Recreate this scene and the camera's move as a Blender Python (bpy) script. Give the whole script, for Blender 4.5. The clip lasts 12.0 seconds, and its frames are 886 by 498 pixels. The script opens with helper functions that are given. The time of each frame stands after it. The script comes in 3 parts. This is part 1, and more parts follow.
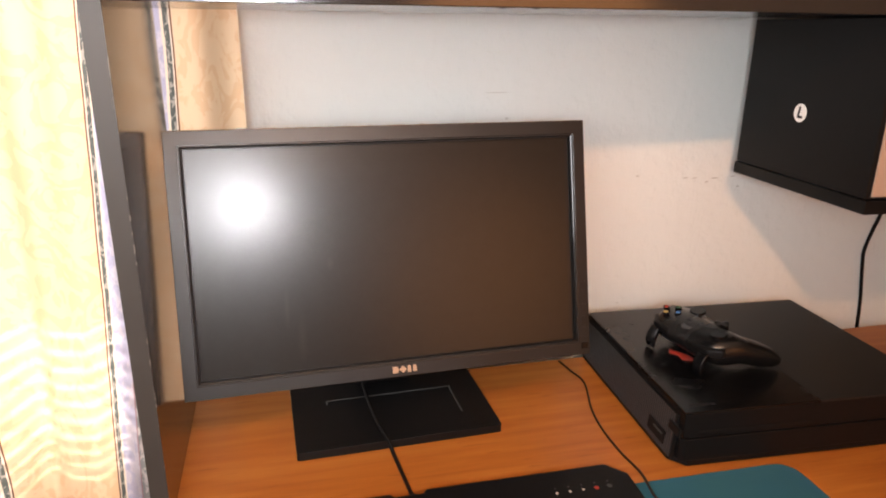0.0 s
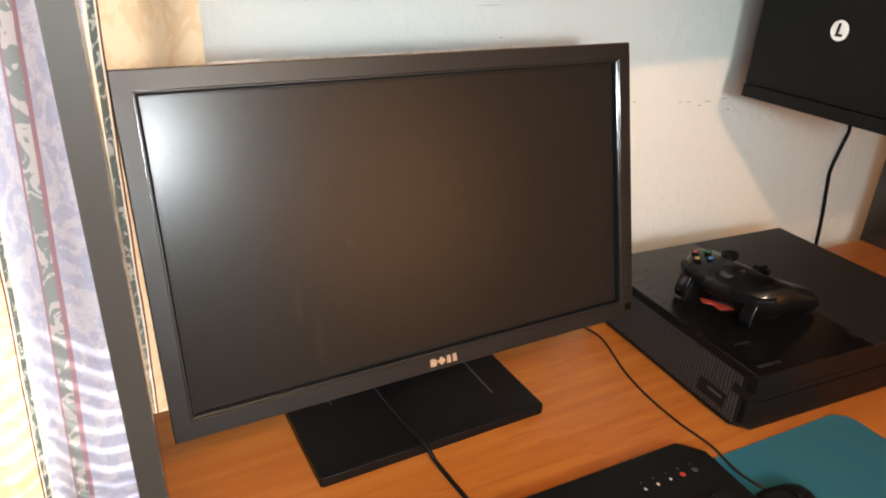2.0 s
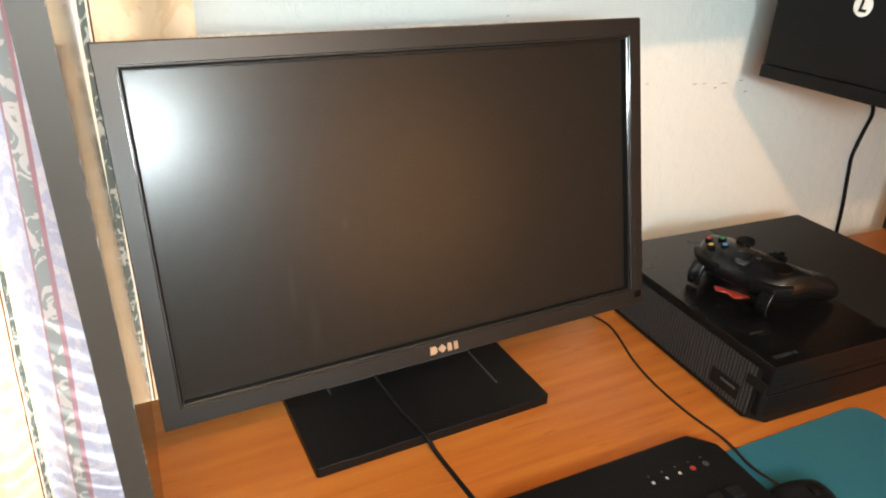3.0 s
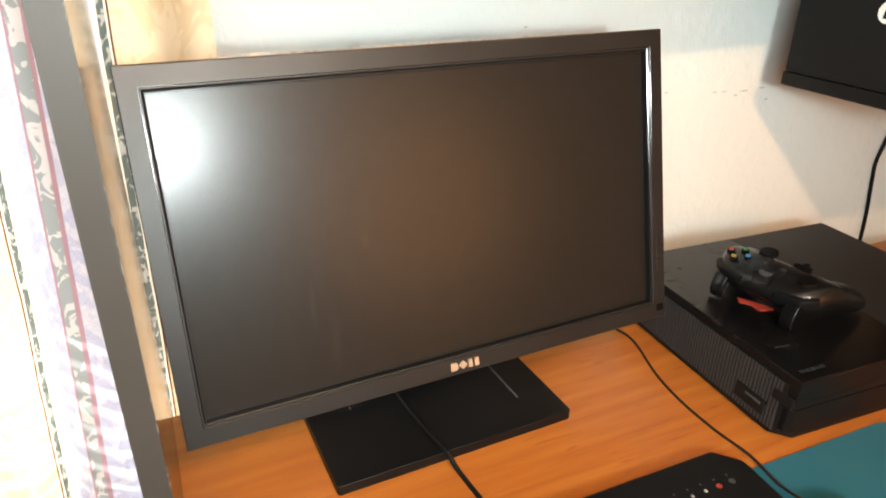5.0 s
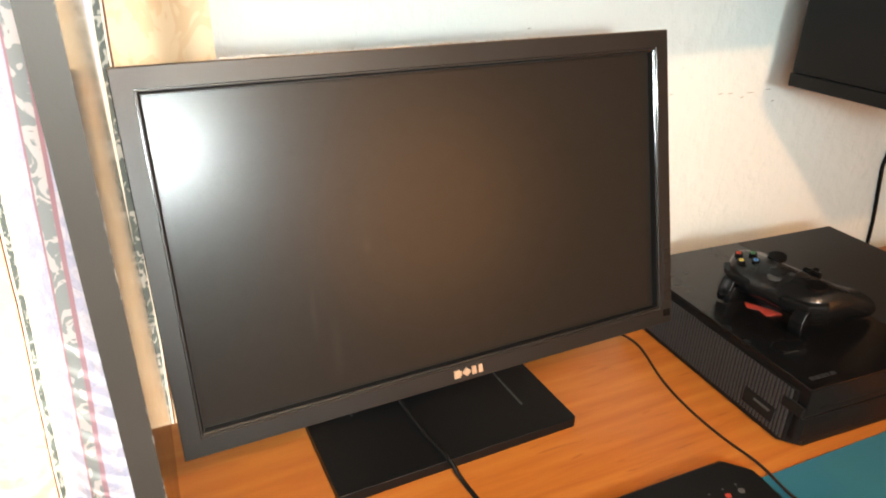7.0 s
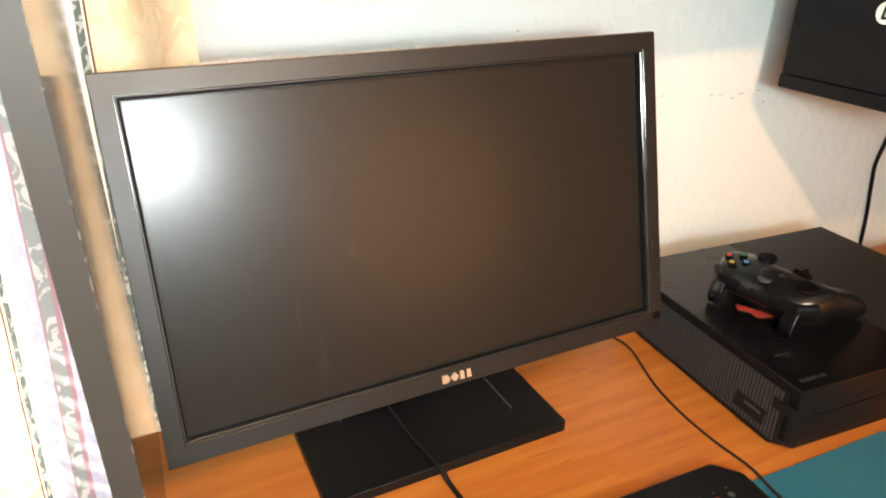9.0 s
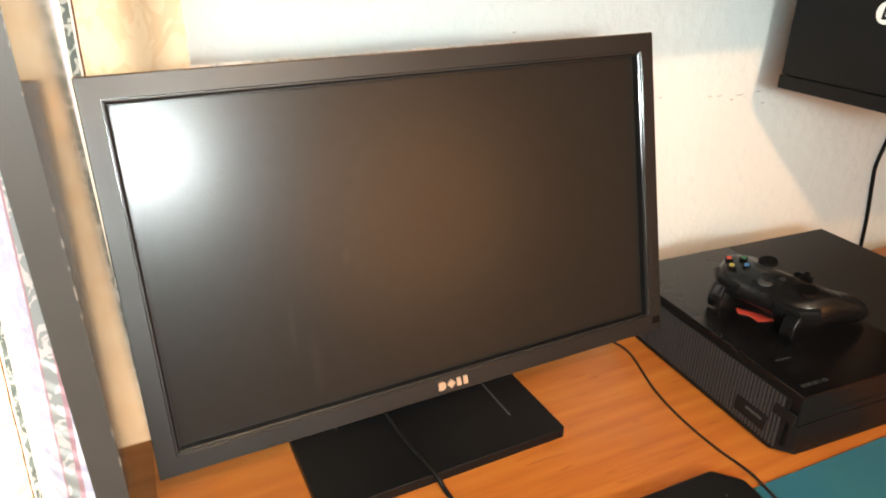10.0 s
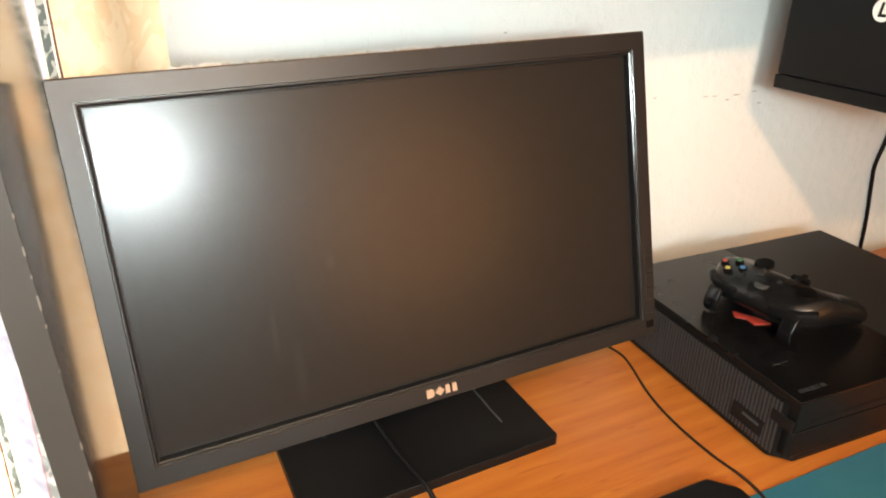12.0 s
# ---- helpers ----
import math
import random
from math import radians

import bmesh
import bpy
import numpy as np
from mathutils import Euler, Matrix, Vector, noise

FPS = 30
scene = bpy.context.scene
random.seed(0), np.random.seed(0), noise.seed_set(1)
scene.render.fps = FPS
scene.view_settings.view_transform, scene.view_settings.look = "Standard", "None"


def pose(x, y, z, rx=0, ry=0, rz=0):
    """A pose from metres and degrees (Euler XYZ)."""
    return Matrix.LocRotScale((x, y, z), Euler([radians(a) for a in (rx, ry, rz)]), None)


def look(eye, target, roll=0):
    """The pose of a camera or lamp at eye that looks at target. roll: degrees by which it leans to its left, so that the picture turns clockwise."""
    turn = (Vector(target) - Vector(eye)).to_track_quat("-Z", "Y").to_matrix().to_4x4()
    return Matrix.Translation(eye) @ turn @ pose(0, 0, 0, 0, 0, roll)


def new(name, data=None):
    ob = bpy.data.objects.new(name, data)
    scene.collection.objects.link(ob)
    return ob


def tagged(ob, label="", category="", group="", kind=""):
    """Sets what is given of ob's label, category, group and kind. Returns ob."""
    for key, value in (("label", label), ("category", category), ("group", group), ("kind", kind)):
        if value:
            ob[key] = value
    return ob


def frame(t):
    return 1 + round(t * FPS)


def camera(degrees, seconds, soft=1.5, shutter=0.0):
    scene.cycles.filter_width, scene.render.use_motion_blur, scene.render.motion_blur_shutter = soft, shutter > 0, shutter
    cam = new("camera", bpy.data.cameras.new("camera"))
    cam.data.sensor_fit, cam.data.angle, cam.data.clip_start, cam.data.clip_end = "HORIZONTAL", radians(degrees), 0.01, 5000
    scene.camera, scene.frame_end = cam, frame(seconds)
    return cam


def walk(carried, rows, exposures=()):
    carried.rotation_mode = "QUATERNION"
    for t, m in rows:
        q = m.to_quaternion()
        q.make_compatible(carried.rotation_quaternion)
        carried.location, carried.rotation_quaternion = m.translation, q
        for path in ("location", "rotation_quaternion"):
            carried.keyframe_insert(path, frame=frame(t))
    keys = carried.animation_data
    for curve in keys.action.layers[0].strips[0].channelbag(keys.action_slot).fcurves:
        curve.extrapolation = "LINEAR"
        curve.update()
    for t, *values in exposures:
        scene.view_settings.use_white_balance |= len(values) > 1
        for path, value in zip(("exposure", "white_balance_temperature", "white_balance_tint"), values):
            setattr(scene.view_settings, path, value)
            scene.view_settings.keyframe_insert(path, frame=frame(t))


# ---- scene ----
cam = camera(66.5, 12.0, 2.0)
PATH = [
    (0, (0.3506, 0.2502, 1.2599), (0.6314, 2.0343, 0.6700), 0.62),
    (0.5, (0.2943, 0.2546, 1.2725), (0.5805, 2.0100, 0.6040), 1.13),
    (1, (0.2589, 0.2958, 1.2836), (0.6331, 2.0386, 0.6260), 1.19),
    (1.5, (0.2280, 0.3972, 1.2696), (0.7643, 2.0639, 0.5316), 1.43),
    (2, (0.1987, 0.4745, 1.2506), (0.8564, 2.0624, 0.4406), 2.09),
    (2.5, (0.2324, 0.4769, 1.2390), (0.8603, 2.0629, 0.4022), 1.87),
    (3, (0.2197, 0.4869, 1.2338), (0.8335, 2.0804, 0.4008), 1.61),
    (3.2, (0.2206, 0.4905, 1.2335), (0.8020, 2.0980, 0.4040), 0.90),
    (5, (0.2173, 0.4967, 1.2421), (0.7942, 2.1090, 0.4187), 0.62),
    (5.5, (0.2223, 0.5078, 1.2364), (0.8066, 2.1173, 0.4129), 0.55),
    (6, (0.2234, 0.5066, 1.2394), (0.7958, 2.1204, 0.4159), 0.64),
    (6.5, (0.2192, 0.5086, 1.2412), (0.7924, 2.1266, 0.4266), 0.58),
    (7, (0.2204, 0.5081, 1.2391), (0.7927, 2.1250, 0.4216), 0.49),
    (7.5, (0.2237, 0.5054, 1.2399), (0.7968, 2.1244, 0.4273), 0.49),
    (9.5, (0.2345, 0.5122, 1.2388), (0.8143, 2.1295, 0.4274), 0.05),
    (10, (0.2384, 0.5166, 1.2379), (0.8182, 2.1358, 0.4305), -0.05),
    (10.5, (0.2448, 0.5192, 1.2375), (0.8233, 2.1395, 0.4312), -0.26),
    (11, (0.2488, 0.5207, 1.2367), (0.8299, 2.1399, 0.4301), -0.31),
    (11.5, (0.2519, 0.5215, 1.2370), (0.8338, 2.1383, 0.4262), -0.22),
    (12, (0.2548, 0.5244, 1.2334), (0.8317, 2.1482, 0.4331), -0.44),
]
EXPOSURES = [(0, 0.38, 6800, 22), (0.5, -0.04, 7250, 29), (1, -0.17, 7150, 27), (1.5, 0.03, 6550, 16), (2, 0.57, 6350, 9), (2.5, 0.80, 6250, 4), (3.2, 0.80, 6250, 4), (5, 1.00, 6450, 5), (12, 1.05, 6500, 6)]
walk(cam, [(t, look(eye, target, roll)) for t, eye, target, roll in PATH], EXPOSURES)

# ---- light ----
world = bpy.data.worlds.new("sky")
world.use_nodes = True
scene.world = world
wn = world.node_tree.nodes
sky = wn.new("ShaderNodeTexSky")
sky.sky_type, sky.sun_disc = 'NISHITA', False
sky.sun_elevation, sky.sun_rotation = radians(20), radians(-15)
world.node_tree.links.new(sky.outputs[0], wn["Background"].inputs[0])
wn["Background"].inputs[1].default_value = 0.1


def lamp(name, kind, m, energy, colour, size):
    data = bpy.data.lights.new(name, kind)
    data.energy, data.color = energy, colour
    if kind == 'SUN':
        data.angle = size
    elif kind == 'AREA':
        data.shape, data.size, data.size_y = 'RECTANGLE', size[0], size[1]
    else:
        data.shadow_soft_size = size
    ob = new(name, data)
    ob.matrix_world = m
    return ob


# low sun behind the shutter, a warm bulb above the desk, a fixed stand-in for the camera's torch, an added soft cool
# fill, an added warm fill across the room
lamp("sun", 'SUN', look((-0.6, 3.0, 1.75), (-0.1, 1.2, 1.05)), 5.0, (1.0, 0.93, 0.82), radians(0.5))
lamp("bulb_warm", 'POINT', pose(0.42, 0.15, 1.68), 25.5, (1.0, 0.585, 0.31), 0.012)
# unmoving spot in place of the torch carried with the camera
cool = lamp("torch_stand_in", 'SPOT', look((0.325, 0.08, 1.275), (0.45, 1.30, 1.18)), 25.0, (0.88, 0.96, 0.97), 0.047)
cool.data.spot_size, cool.data.spot_blend = radians(104), 1.0
# added cool fill, large so that shadows on the wall stay faint
lamp("fill_soft", 'POINT', pose(0.05, 0.06, 1.36), 26.0, (0.88, 0.96, 0.95), 0.26)
# added warm fill, gives the switched-off screen its brown glow
lamp("fill_far", 'POINT', pose(1.56, -1.25, 1.18), 21.0, (1.0, 0.40, 0.11), 0.52)
lamp("window_light", 'AREA', pose(-0.45, 1.40, 1.20, -90, 0, 0), 9.2, (1.0, 0.93, 0.88), (1.1, 1.1))


# ---- materials ----
class Nodes:
    def __init__(self, name):
        self.mat = bpy.data.materials.new(name)
        self.mat.use_nodes = True
        self.tree = self.mat.node_tree
        self.bsdf = self.tree.nodes["Principled BSDF"]
        self.out = self.tree.nodes["Material Output"]
        self.coord = self.tree.nodes.new("ShaderNodeTexCoord")

    def add(self, kind, **values):
        node = self.tree.nodes.new(kind)
        for key, value in values.items():
            node.inputs[key].default_value = value
        return node

    def link(self, a, b):
        self.tree.links.new(a, b)

    def mapped(self, scale, rot=(0, 0, 0)):
        m = self.add("ShaderNodeMapping")
        m.inputs["Scale"].default_value = scale
        m.inputs["Rotation"].default_value = rot
        self.link(self.coord.outputs["Object"], m.inputs["Vector"])
        return m.outputs[0]

    def noise(self, scale, detail=4.0, rough=0.55, vector=None, distortion=0.0):
        n = self.add("ShaderNodeTexNoise", Scale=scale, Detail=detail, Roughness=rough, Distortion=distortion)
        self.link(vector or self.coord.outputs["Object"], n.inputs["Vector"])
        return n.outputs["Fac"]

    def ramp(self, fac, stops, constant=False):
        r = self.tree.nodes.new("ShaderNodeValToRGB")
        r.color_ramp.interpolation = 'CONSTANT' if constant else 'LINEAR'
        while len(r.color_ramp.elements) < len(stops):
            r.color_ramp.elements.new(0.5)
        for e, (p, c) in zip(r.color_ramp.elements, stops):
            e.position = p
            e.color = (*c, 1) if isinstance(c, tuple) else (c, c, c, 1)
        self.link(fac, r.inputs[0])
        return r.outputs[0]

    def mix(self, fac, a, b, mode='MIX'):
        m = self.tree.nodes.new("ShaderNodeMix")
        m.data_type, m.blend_type = 'RGBA', mode
        for k, v in ((0, fac), (6, a), (7, b)):
            socket = m.inputs[k]
            if isinstance(v, (int, float)):
                socket.default_value = v if k == 0 else (v, v, v, 1)
            elif isinstance(v, tuple):
                socket.default_value = (*v, 1)
            else:
                self.link(v, socket)
        return m.outputs[2]

    def math(self, op, a, b=0.0, c=0.0):
        m = self.tree.nodes.new("ShaderNodeMath")
        m.operation = op
        for socket, v in zip(m.inputs, (a, b, c)):
            if isinstance(v, (int, float)):
                socket.default_value = v
            else:
                self.link(v, socket)
        return m.outputs[0]

    def bump(self, height, strength=0.3, distance=0.002):
        b = self.add("ShaderNodeBump", Strength=strength, Distance=distance)
        self.link(height, b.inputs["Height"])
        self.link(b.outputs[0], self.bsdf.inputs["Normal"])

    def set(self, **values):
        for key, v in values.items():
            socket = self.bsdf.inputs[key.replace("_", " ")]
            if isinstance(v, (int, float)):
                socket.default_value = v
            elif isinstance(v, tuple):
                socket.default_value = (*v, 1)
            else:
                self.link(v, socket)
        return self.mat


def plastic(name, colour, rough=0.4, grain=0.15, scale=900.0, spec=0.5, metal=0.0):
    """Moulded plastic with a fine grain and faint smudges."""
    n = Nodes(name)
    smudge = n.noise(18.0, 3.0)
    fine = n.noise(scale, 2.0)
    dark = tuple(c * 0.82 for c in colour)
    n.set(Base_Color=n.mix(smudge, dark, tuple(min(1.0, c * 1.18) for c in colour)), Metallic=metal, Specular_IOR_Level=spec,
          Roughness=n.math('MULTIPLY_ADD', smudge, 0.16, rough - 0.08))
    n.bump(fine, grain, 0.0004)
    return n.mat


def grille_plastic():
    """Black plastic with fine vent slots."""
    n = Nodes("vent_plastic")
    wave = n.add("ShaderNodeTexWave", Scale=60.0, Distortion=0.0)
    n.link(n.mapped((0.0, 1.0, 0.0), (0, 0, 0)), wave.inputs["Vector"])
    n.set(Base_Color=n.mix(n.noise(20.0), (0.006, 0.0055, 0.005), (0.010, 0.009, 0.008)), Roughness=0.5, Specular_IOR_Level=0.4)
    n.bump(wave.outputs["Fac"], 0.15, 0.0006)
    return n.mat


def wall_paint():
    n = Nodes("wall_paint")
    lumps = n.noise(55.0, 5.0, 0.6)
    broad = n.noise(2.2, 3.0)
    trowel = n.noise(14.0, 4.0, 0.6, n.mapped((1.0, 1.0, 0.35)), 0.6)
    n.set(Base_Color=n.mix(broad, (0.66, 0.67, 0.64), (0.74, 0.75, 0.72)), Roughness=0.62, Specular_IOR_Level=0.35)
    n.bump(n.math('ADD', n.math('MULTIPLY', lumps, 0.7), trowel), 0.8, 0.0045)
    return n.mat


def wood(name, light, dark, rough, along=(1.2, 16.0, 16.0), rot=(0, 0, 0)):
    n = Nodes(name)
    v = n.mapped(along, rot)
    grain = n.noise(6.0, 6.0, 0.62, v, 0.5)
    fine = n.noise(60.0, 3.0, 0.6, v)
    streak = n.noise(2.0, 2.0, 0.5, n.mapped((0.8, 5.0, 5.0), rot), 0.8)
    mixed = n.ramp(n.math('ADD', n.math('MULTIPLY', grain, 0.6), n.math('MULTIPLY', streak, 0.4)), [(0.34, dark), (0.5, tuple((a + b) / 2 for a, b in zip(light, dark))), (0.66, light)])
    n.set(Base_Color=n.mix(n.math('MULTIPLY', fine, 0.5), mixed, dark), Specular_IOR_Level=0.4,
          Roughness=n.math('MULTIPLY_ADD', grain, 0.18, rough - 0.09))
    n.bump(fine, 0.12, 0.0005)
    return n.mat


def cherry_veneer():
    """Lacquered cherry foil: broad drifting figure, soft long streaks, a few darker flecks."""
    n = Nodes("cherry_desk")
    warp = n.noise(3.0, 3.0, 0.5, n.mapped((0.7, 2.2, 1.0)), 0.4)
    broad = n.noise(2.4, 3.0, 0.55, n.mapped((1.0, 5.0, 1.0)), 1.2)
    rings = n.add("ShaderNodeTexWave", Scale=1.0, Distortion=5.0, Detail=3.0)
    rings.bands_direction = 'Y'
    rings.inputs["Detail Scale"].default_value = 0.9
    n.link(n.mapped((1.6, 14.0, 1.0), (0, 0, radians(4))), rings.inputs["Vector"])
    streak = n.noise(5.0, 5.0, 0.6, n.mapped((1.2, 20.0, 1.0), (0, 0, radians(3))), 0.6)
    fine = n.noise(40.0, 3.0, 0.6, n.mapped((1.0, 18.0, 1.0)))
    fac = n.math('ADD', n.math('MULTIPLY', broad, 0.45), n.math('ADD', n.math('MULTIPLY', rings.outputs["Fac"], 0.05), n.math('MULTIPLY', streak, 0.34)))
    body = n.ramp(fac, [(0.26, (0.24, 0.064, 0.010)), (0.42, (0.33, 0.106, 0.018)), (0.62, (0.44, 0.172, 0.033))])
    fleck = n.ramp(n.noise(9.0, 3.0, 0.5, n.mapped((2.0, 16.0, 1.0)), 0.3), [(0.64, 0.0), (0.72, 0.5)])
    n.set(Base_Color=n.mix(fleck, n.mix(n.math('MULTIPLY', fine, 0.22), body, (0.27, 0.07, 0.012)), (0.20, 0.050, 0.010)), Specular_IOR_Level=0.4,
          Roughness=n.math('MULTIPLY_ADD', warp, 0.16, 0.28))
    n.bump(fine, 0.08, 0.0004)
    return n.mat


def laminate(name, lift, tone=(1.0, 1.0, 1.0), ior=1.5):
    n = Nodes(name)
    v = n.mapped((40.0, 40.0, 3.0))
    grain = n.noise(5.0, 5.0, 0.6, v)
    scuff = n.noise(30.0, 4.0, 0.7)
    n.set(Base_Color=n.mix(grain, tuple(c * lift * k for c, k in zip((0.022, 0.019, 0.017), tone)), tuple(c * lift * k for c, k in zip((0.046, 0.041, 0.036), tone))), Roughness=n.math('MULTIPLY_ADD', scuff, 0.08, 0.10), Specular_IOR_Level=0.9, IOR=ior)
    n.bump(grain, 0.06, 0.0003)
    return n.mat


def curtain_cloth():
    """Cream satin with lilac bands, each edged by a dark leafy ribbon and split by a maroon one; light passes through."""
    n = Nodes("curtain_cloth")
    sep = n.add("ShaderNodeSeparateXYZ")
    n.link(n.coord.outputs["UV"], sep.inputs[0])
    u, w = sep.outputs[0], sep.outputs[1]
    wob = n.noise(9.0, 2.0, 0.5)
    u = n.math('ADD', u, n.math('MULTIPLY_ADD', wob, 0.004, -0.002))
    d = n.math('ABSOLUTE', n.math('SUBTRACT', n.math('FRACT', n.math('DIVIDE', n.math('ADD', u, 0.1325 + 2.65), 0.265)), 0.5))
    d = n.math('MULTIPLY', d, 0.265)
    uvv = n.add("ShaderNodeMapping")
    uvv.inputs["Scale"].default_value = (1.0, 0.6, 1.0)
    n.link(n.coord.outputs["UV"], uvv.inputs["Vector"])
    leaf_mask = n.ramp(n.noise(46.0, 2.0, 0.5, uvv.outputs[0], 2.2), [(0.52, 0.0), (0.55, 1.0)])
    small_mask = n.ramp(n.noise(120.0, 2.0, 0.5, uvv.outputs[0], 1.5), [(0.52, 0.0), (0.57, 1.0)])
    vein = n.ramp(n.noise(75.0, 3.0, 0.6, uvv.outputs[0], 3.0), [(0.47, 1.0), (0.495, 0.0), (0.505, 0.0), (0.53, 1.0)])
    damask = n.ramp(n.noise(34.0, 2.0, 0.45, uvv.outputs[0], 2.2), [(0.50, 0.0), (0.55, 1.0)])
    cream = n.mix(n.math('MULTIPLY', damask, 0.42), (0.85, 0.64, 0.43), (0.74, 0.47, 0.25))
    lilac = n.mix(n.math('MULTIPLY_ADD', vein, -0.5, 0.5), n.mix(n.math('MULTIPLY', damask, 0.8), (0.47, 0.49, 0.63), (0.63, 0.62, 0.69)), (0.32, 0.32, 0.43))
    green = n.mix(leaf_mask, (0.27, 0.30, 0.31), (0.53, 0.51, 0.52))
    ribbon = n.mix(small_mask, (0.11, 0.13, 0.12), (0.40, 0.39, 0.35))
    maroon = (0.36, 0.22, 0.26)
    pale = (0.82, 0.72, 0.58)
    brown = (0.12, 0.045, 0.02)

    def band(colour, start, over):
        return n.mix(n.math('GREATER_THAN', d, start), over, colour)

    c = band(maroon, 0.0066, green)
    c = band(lilac, 0.0098, c)
    c = band(pale, 0.0465, c)
    c = band(ribbon, 0.0492, c)
    c = band(pale, 0.0555, c)
    c = band(brown, 0.0572, c)
    c = band(cream, 0.0590, c)
    weave = n.noise(700.0, 2.0)
    c = n.mix(0.25, c, n.mix(weave, c, 0.5), 'SOFT_LIGHT')
    n.set(Base_Color=c, Roughness=0.5, Sheen_Weight=0.2, Specular_IOR_Level=0.4)
    n.bump(n.math('ADD', n.math('MULTIPLY', weave, 0.3), damask), 0.12, 0.0008)
    trans = n.add("ShaderNodeBsdfTranslucent")
    n.link(c, trans.inputs["Color"])
    ms = n.add("ShaderNodeMixShader")
    ms.inputs[0].default_value = 0.55
    n.link(n.bsdf.outputs[0], ms.inputs[1])
    n.link(trans.outputs[0], ms.inputs[2])
    n.link(ms.outputs[0], n.out.inputs["Surface"])
    return n.mat


def screen_panel():
    n = Nodes("matte_screen")
    dust = n.noise(60.0, 5.0, 0.7)
    wipe = n.noise(5.0, 3.0, 0.6, n.mapped((1.0, 1.0, 0.4), (0, 0.5, 0)))
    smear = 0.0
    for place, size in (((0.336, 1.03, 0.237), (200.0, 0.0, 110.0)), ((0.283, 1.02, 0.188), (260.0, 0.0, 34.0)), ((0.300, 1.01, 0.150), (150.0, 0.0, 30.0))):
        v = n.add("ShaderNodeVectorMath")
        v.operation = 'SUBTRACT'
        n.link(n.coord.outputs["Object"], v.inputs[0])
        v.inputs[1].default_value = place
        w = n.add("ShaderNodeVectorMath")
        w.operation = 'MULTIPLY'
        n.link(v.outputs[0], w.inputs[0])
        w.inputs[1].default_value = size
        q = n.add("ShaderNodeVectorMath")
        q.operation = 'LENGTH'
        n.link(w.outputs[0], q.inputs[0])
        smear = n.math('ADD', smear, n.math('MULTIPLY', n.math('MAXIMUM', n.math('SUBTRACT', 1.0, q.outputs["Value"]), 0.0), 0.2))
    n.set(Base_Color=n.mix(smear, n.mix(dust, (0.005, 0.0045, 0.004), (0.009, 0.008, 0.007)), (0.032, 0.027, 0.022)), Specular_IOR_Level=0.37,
          Coat_Weight=0.20, Coat_Roughness=0.50, Coat_IOR=1.5,
          Roughness=n.math('MULTIPLY_ADD', wipe, 0.05, 0.235))
    return n.mat


def glass_pane():
    n = Nodes("window_glass")
    n.set(Base_Color=(1.0, 1.0, 1.0), Roughness=0.02, Transmission_Weight=1.0, IOR=1.45)
    return n.mat


def mat_fabric():
    n = Nodes("mouse_mat_cloth")
    fine = n.noise(1500.0, 2.0)
    wear = n.noise(14.0, 4.0)
    n.set(Base_Color=n.mix(wear, (0.004, 0.068, 0.122), (0.016, 0.090, 0.100)), Roughness=0.85, Sheen_Weight=0.10, Specular_IOR_Level=0.12)
    n.bump(fine, 0.2, 0.0004)
    return n.mat


M_WALL = wall_paint()
# paint of the unseen walls, darkened to cut bounced light and reflections
M_ROOM = plastic("low_bounce_paint", (0.24, 0.19, 0.14), 0.7, 0.3, 90.0, 0.2)
M_CEIL = plastic("ceiling_paint", (0.78, 0.77, 0.74), 0.8, 0.3, 120.0, 0.2)
M_FLOOR = wood("floor_boards", (0.34, 0.20, 0.11), (0.20, 0.11, 0.06), 0.4)
M_DESK = cherry_veneer()
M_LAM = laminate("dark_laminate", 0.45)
# same laminate for the left board, its colour lifted for torch light on it
M_BOARD = laminate("lit_laminate", 0.95, (1.0, 0.98, 0.90), 1.9)
M_CHIP = plastic("worn_edge", (0.16, 0.14, 0.12), 0.7)
M_EDGE = plastic("matte_strip_plastic", (0.030, 0.028, 0.025), 0.5, 0.15, 500.0, 0.4)
M_CURTAIN = curtain_cloth()
M_BEZEL = plastic("bezel_plastic", (0.0055, 0.0052, 0.0050), 0.43, 0.35, 1400.0, 0.5)
M_LIP = plastic("lip_plastic", (0.008, 0.008, 0.0085), 0.15, 0.03, 900.0, 0.7)
# brown that paints the warm bulb's light on the bezel's top face
M_TOP_LIT = plastic("bulb_lit_edge", (0.11, 0.062, 0.034), 0.7, 0.6, 300.0, 0.3)
M_GLOSS = plastic("gloss_black", (0.003, 0.003, 0.0033), 0.26, 0.02, 900.0, 0.3)
M_BLACK = plastic("black_plastic", (0.0042, 0.0042, 0.0044), 0.44, 0.25, 1200.0, 0.18)
M_PAD = plastic("pad_plastic", (0.0048, 0.0048, 0.0050), 0.27, 0.25, 1500.0, 0.4)
M_GRILLE = grille_plastic()
M_SOOT = plastic("matte_black", (0.003, 0.003, 0.003), 0.6, 0.2, 900.0, 0.25)
M_RUBBER = plastic("cable_rubber", (0.0045, 0.0045, 0.0045), 0.55, 0.1, 900.0, 0.14)
# black cord browned in its colour for the warm light on it
M_CORD = plastic("warm_lit_cord", (0.018, 0.009, 0.006), 0.5, 0.1, 900.0, 0.3)
M_SCREEN = screen_panel()
M_SILVER = plastic("badge_silver", (0.46, 0.32, 0.22), 0.4, 0.02, 500.0, 0.5, 0.4)
M_GREY = plastic("dark_grey_print", (0.020, 0.020, 0.021), 0.4)
M_PRINT = plastic("faint_print", (0.016, 0.016, 0.017), 0.7, 0.1, 900.0, 0.1)
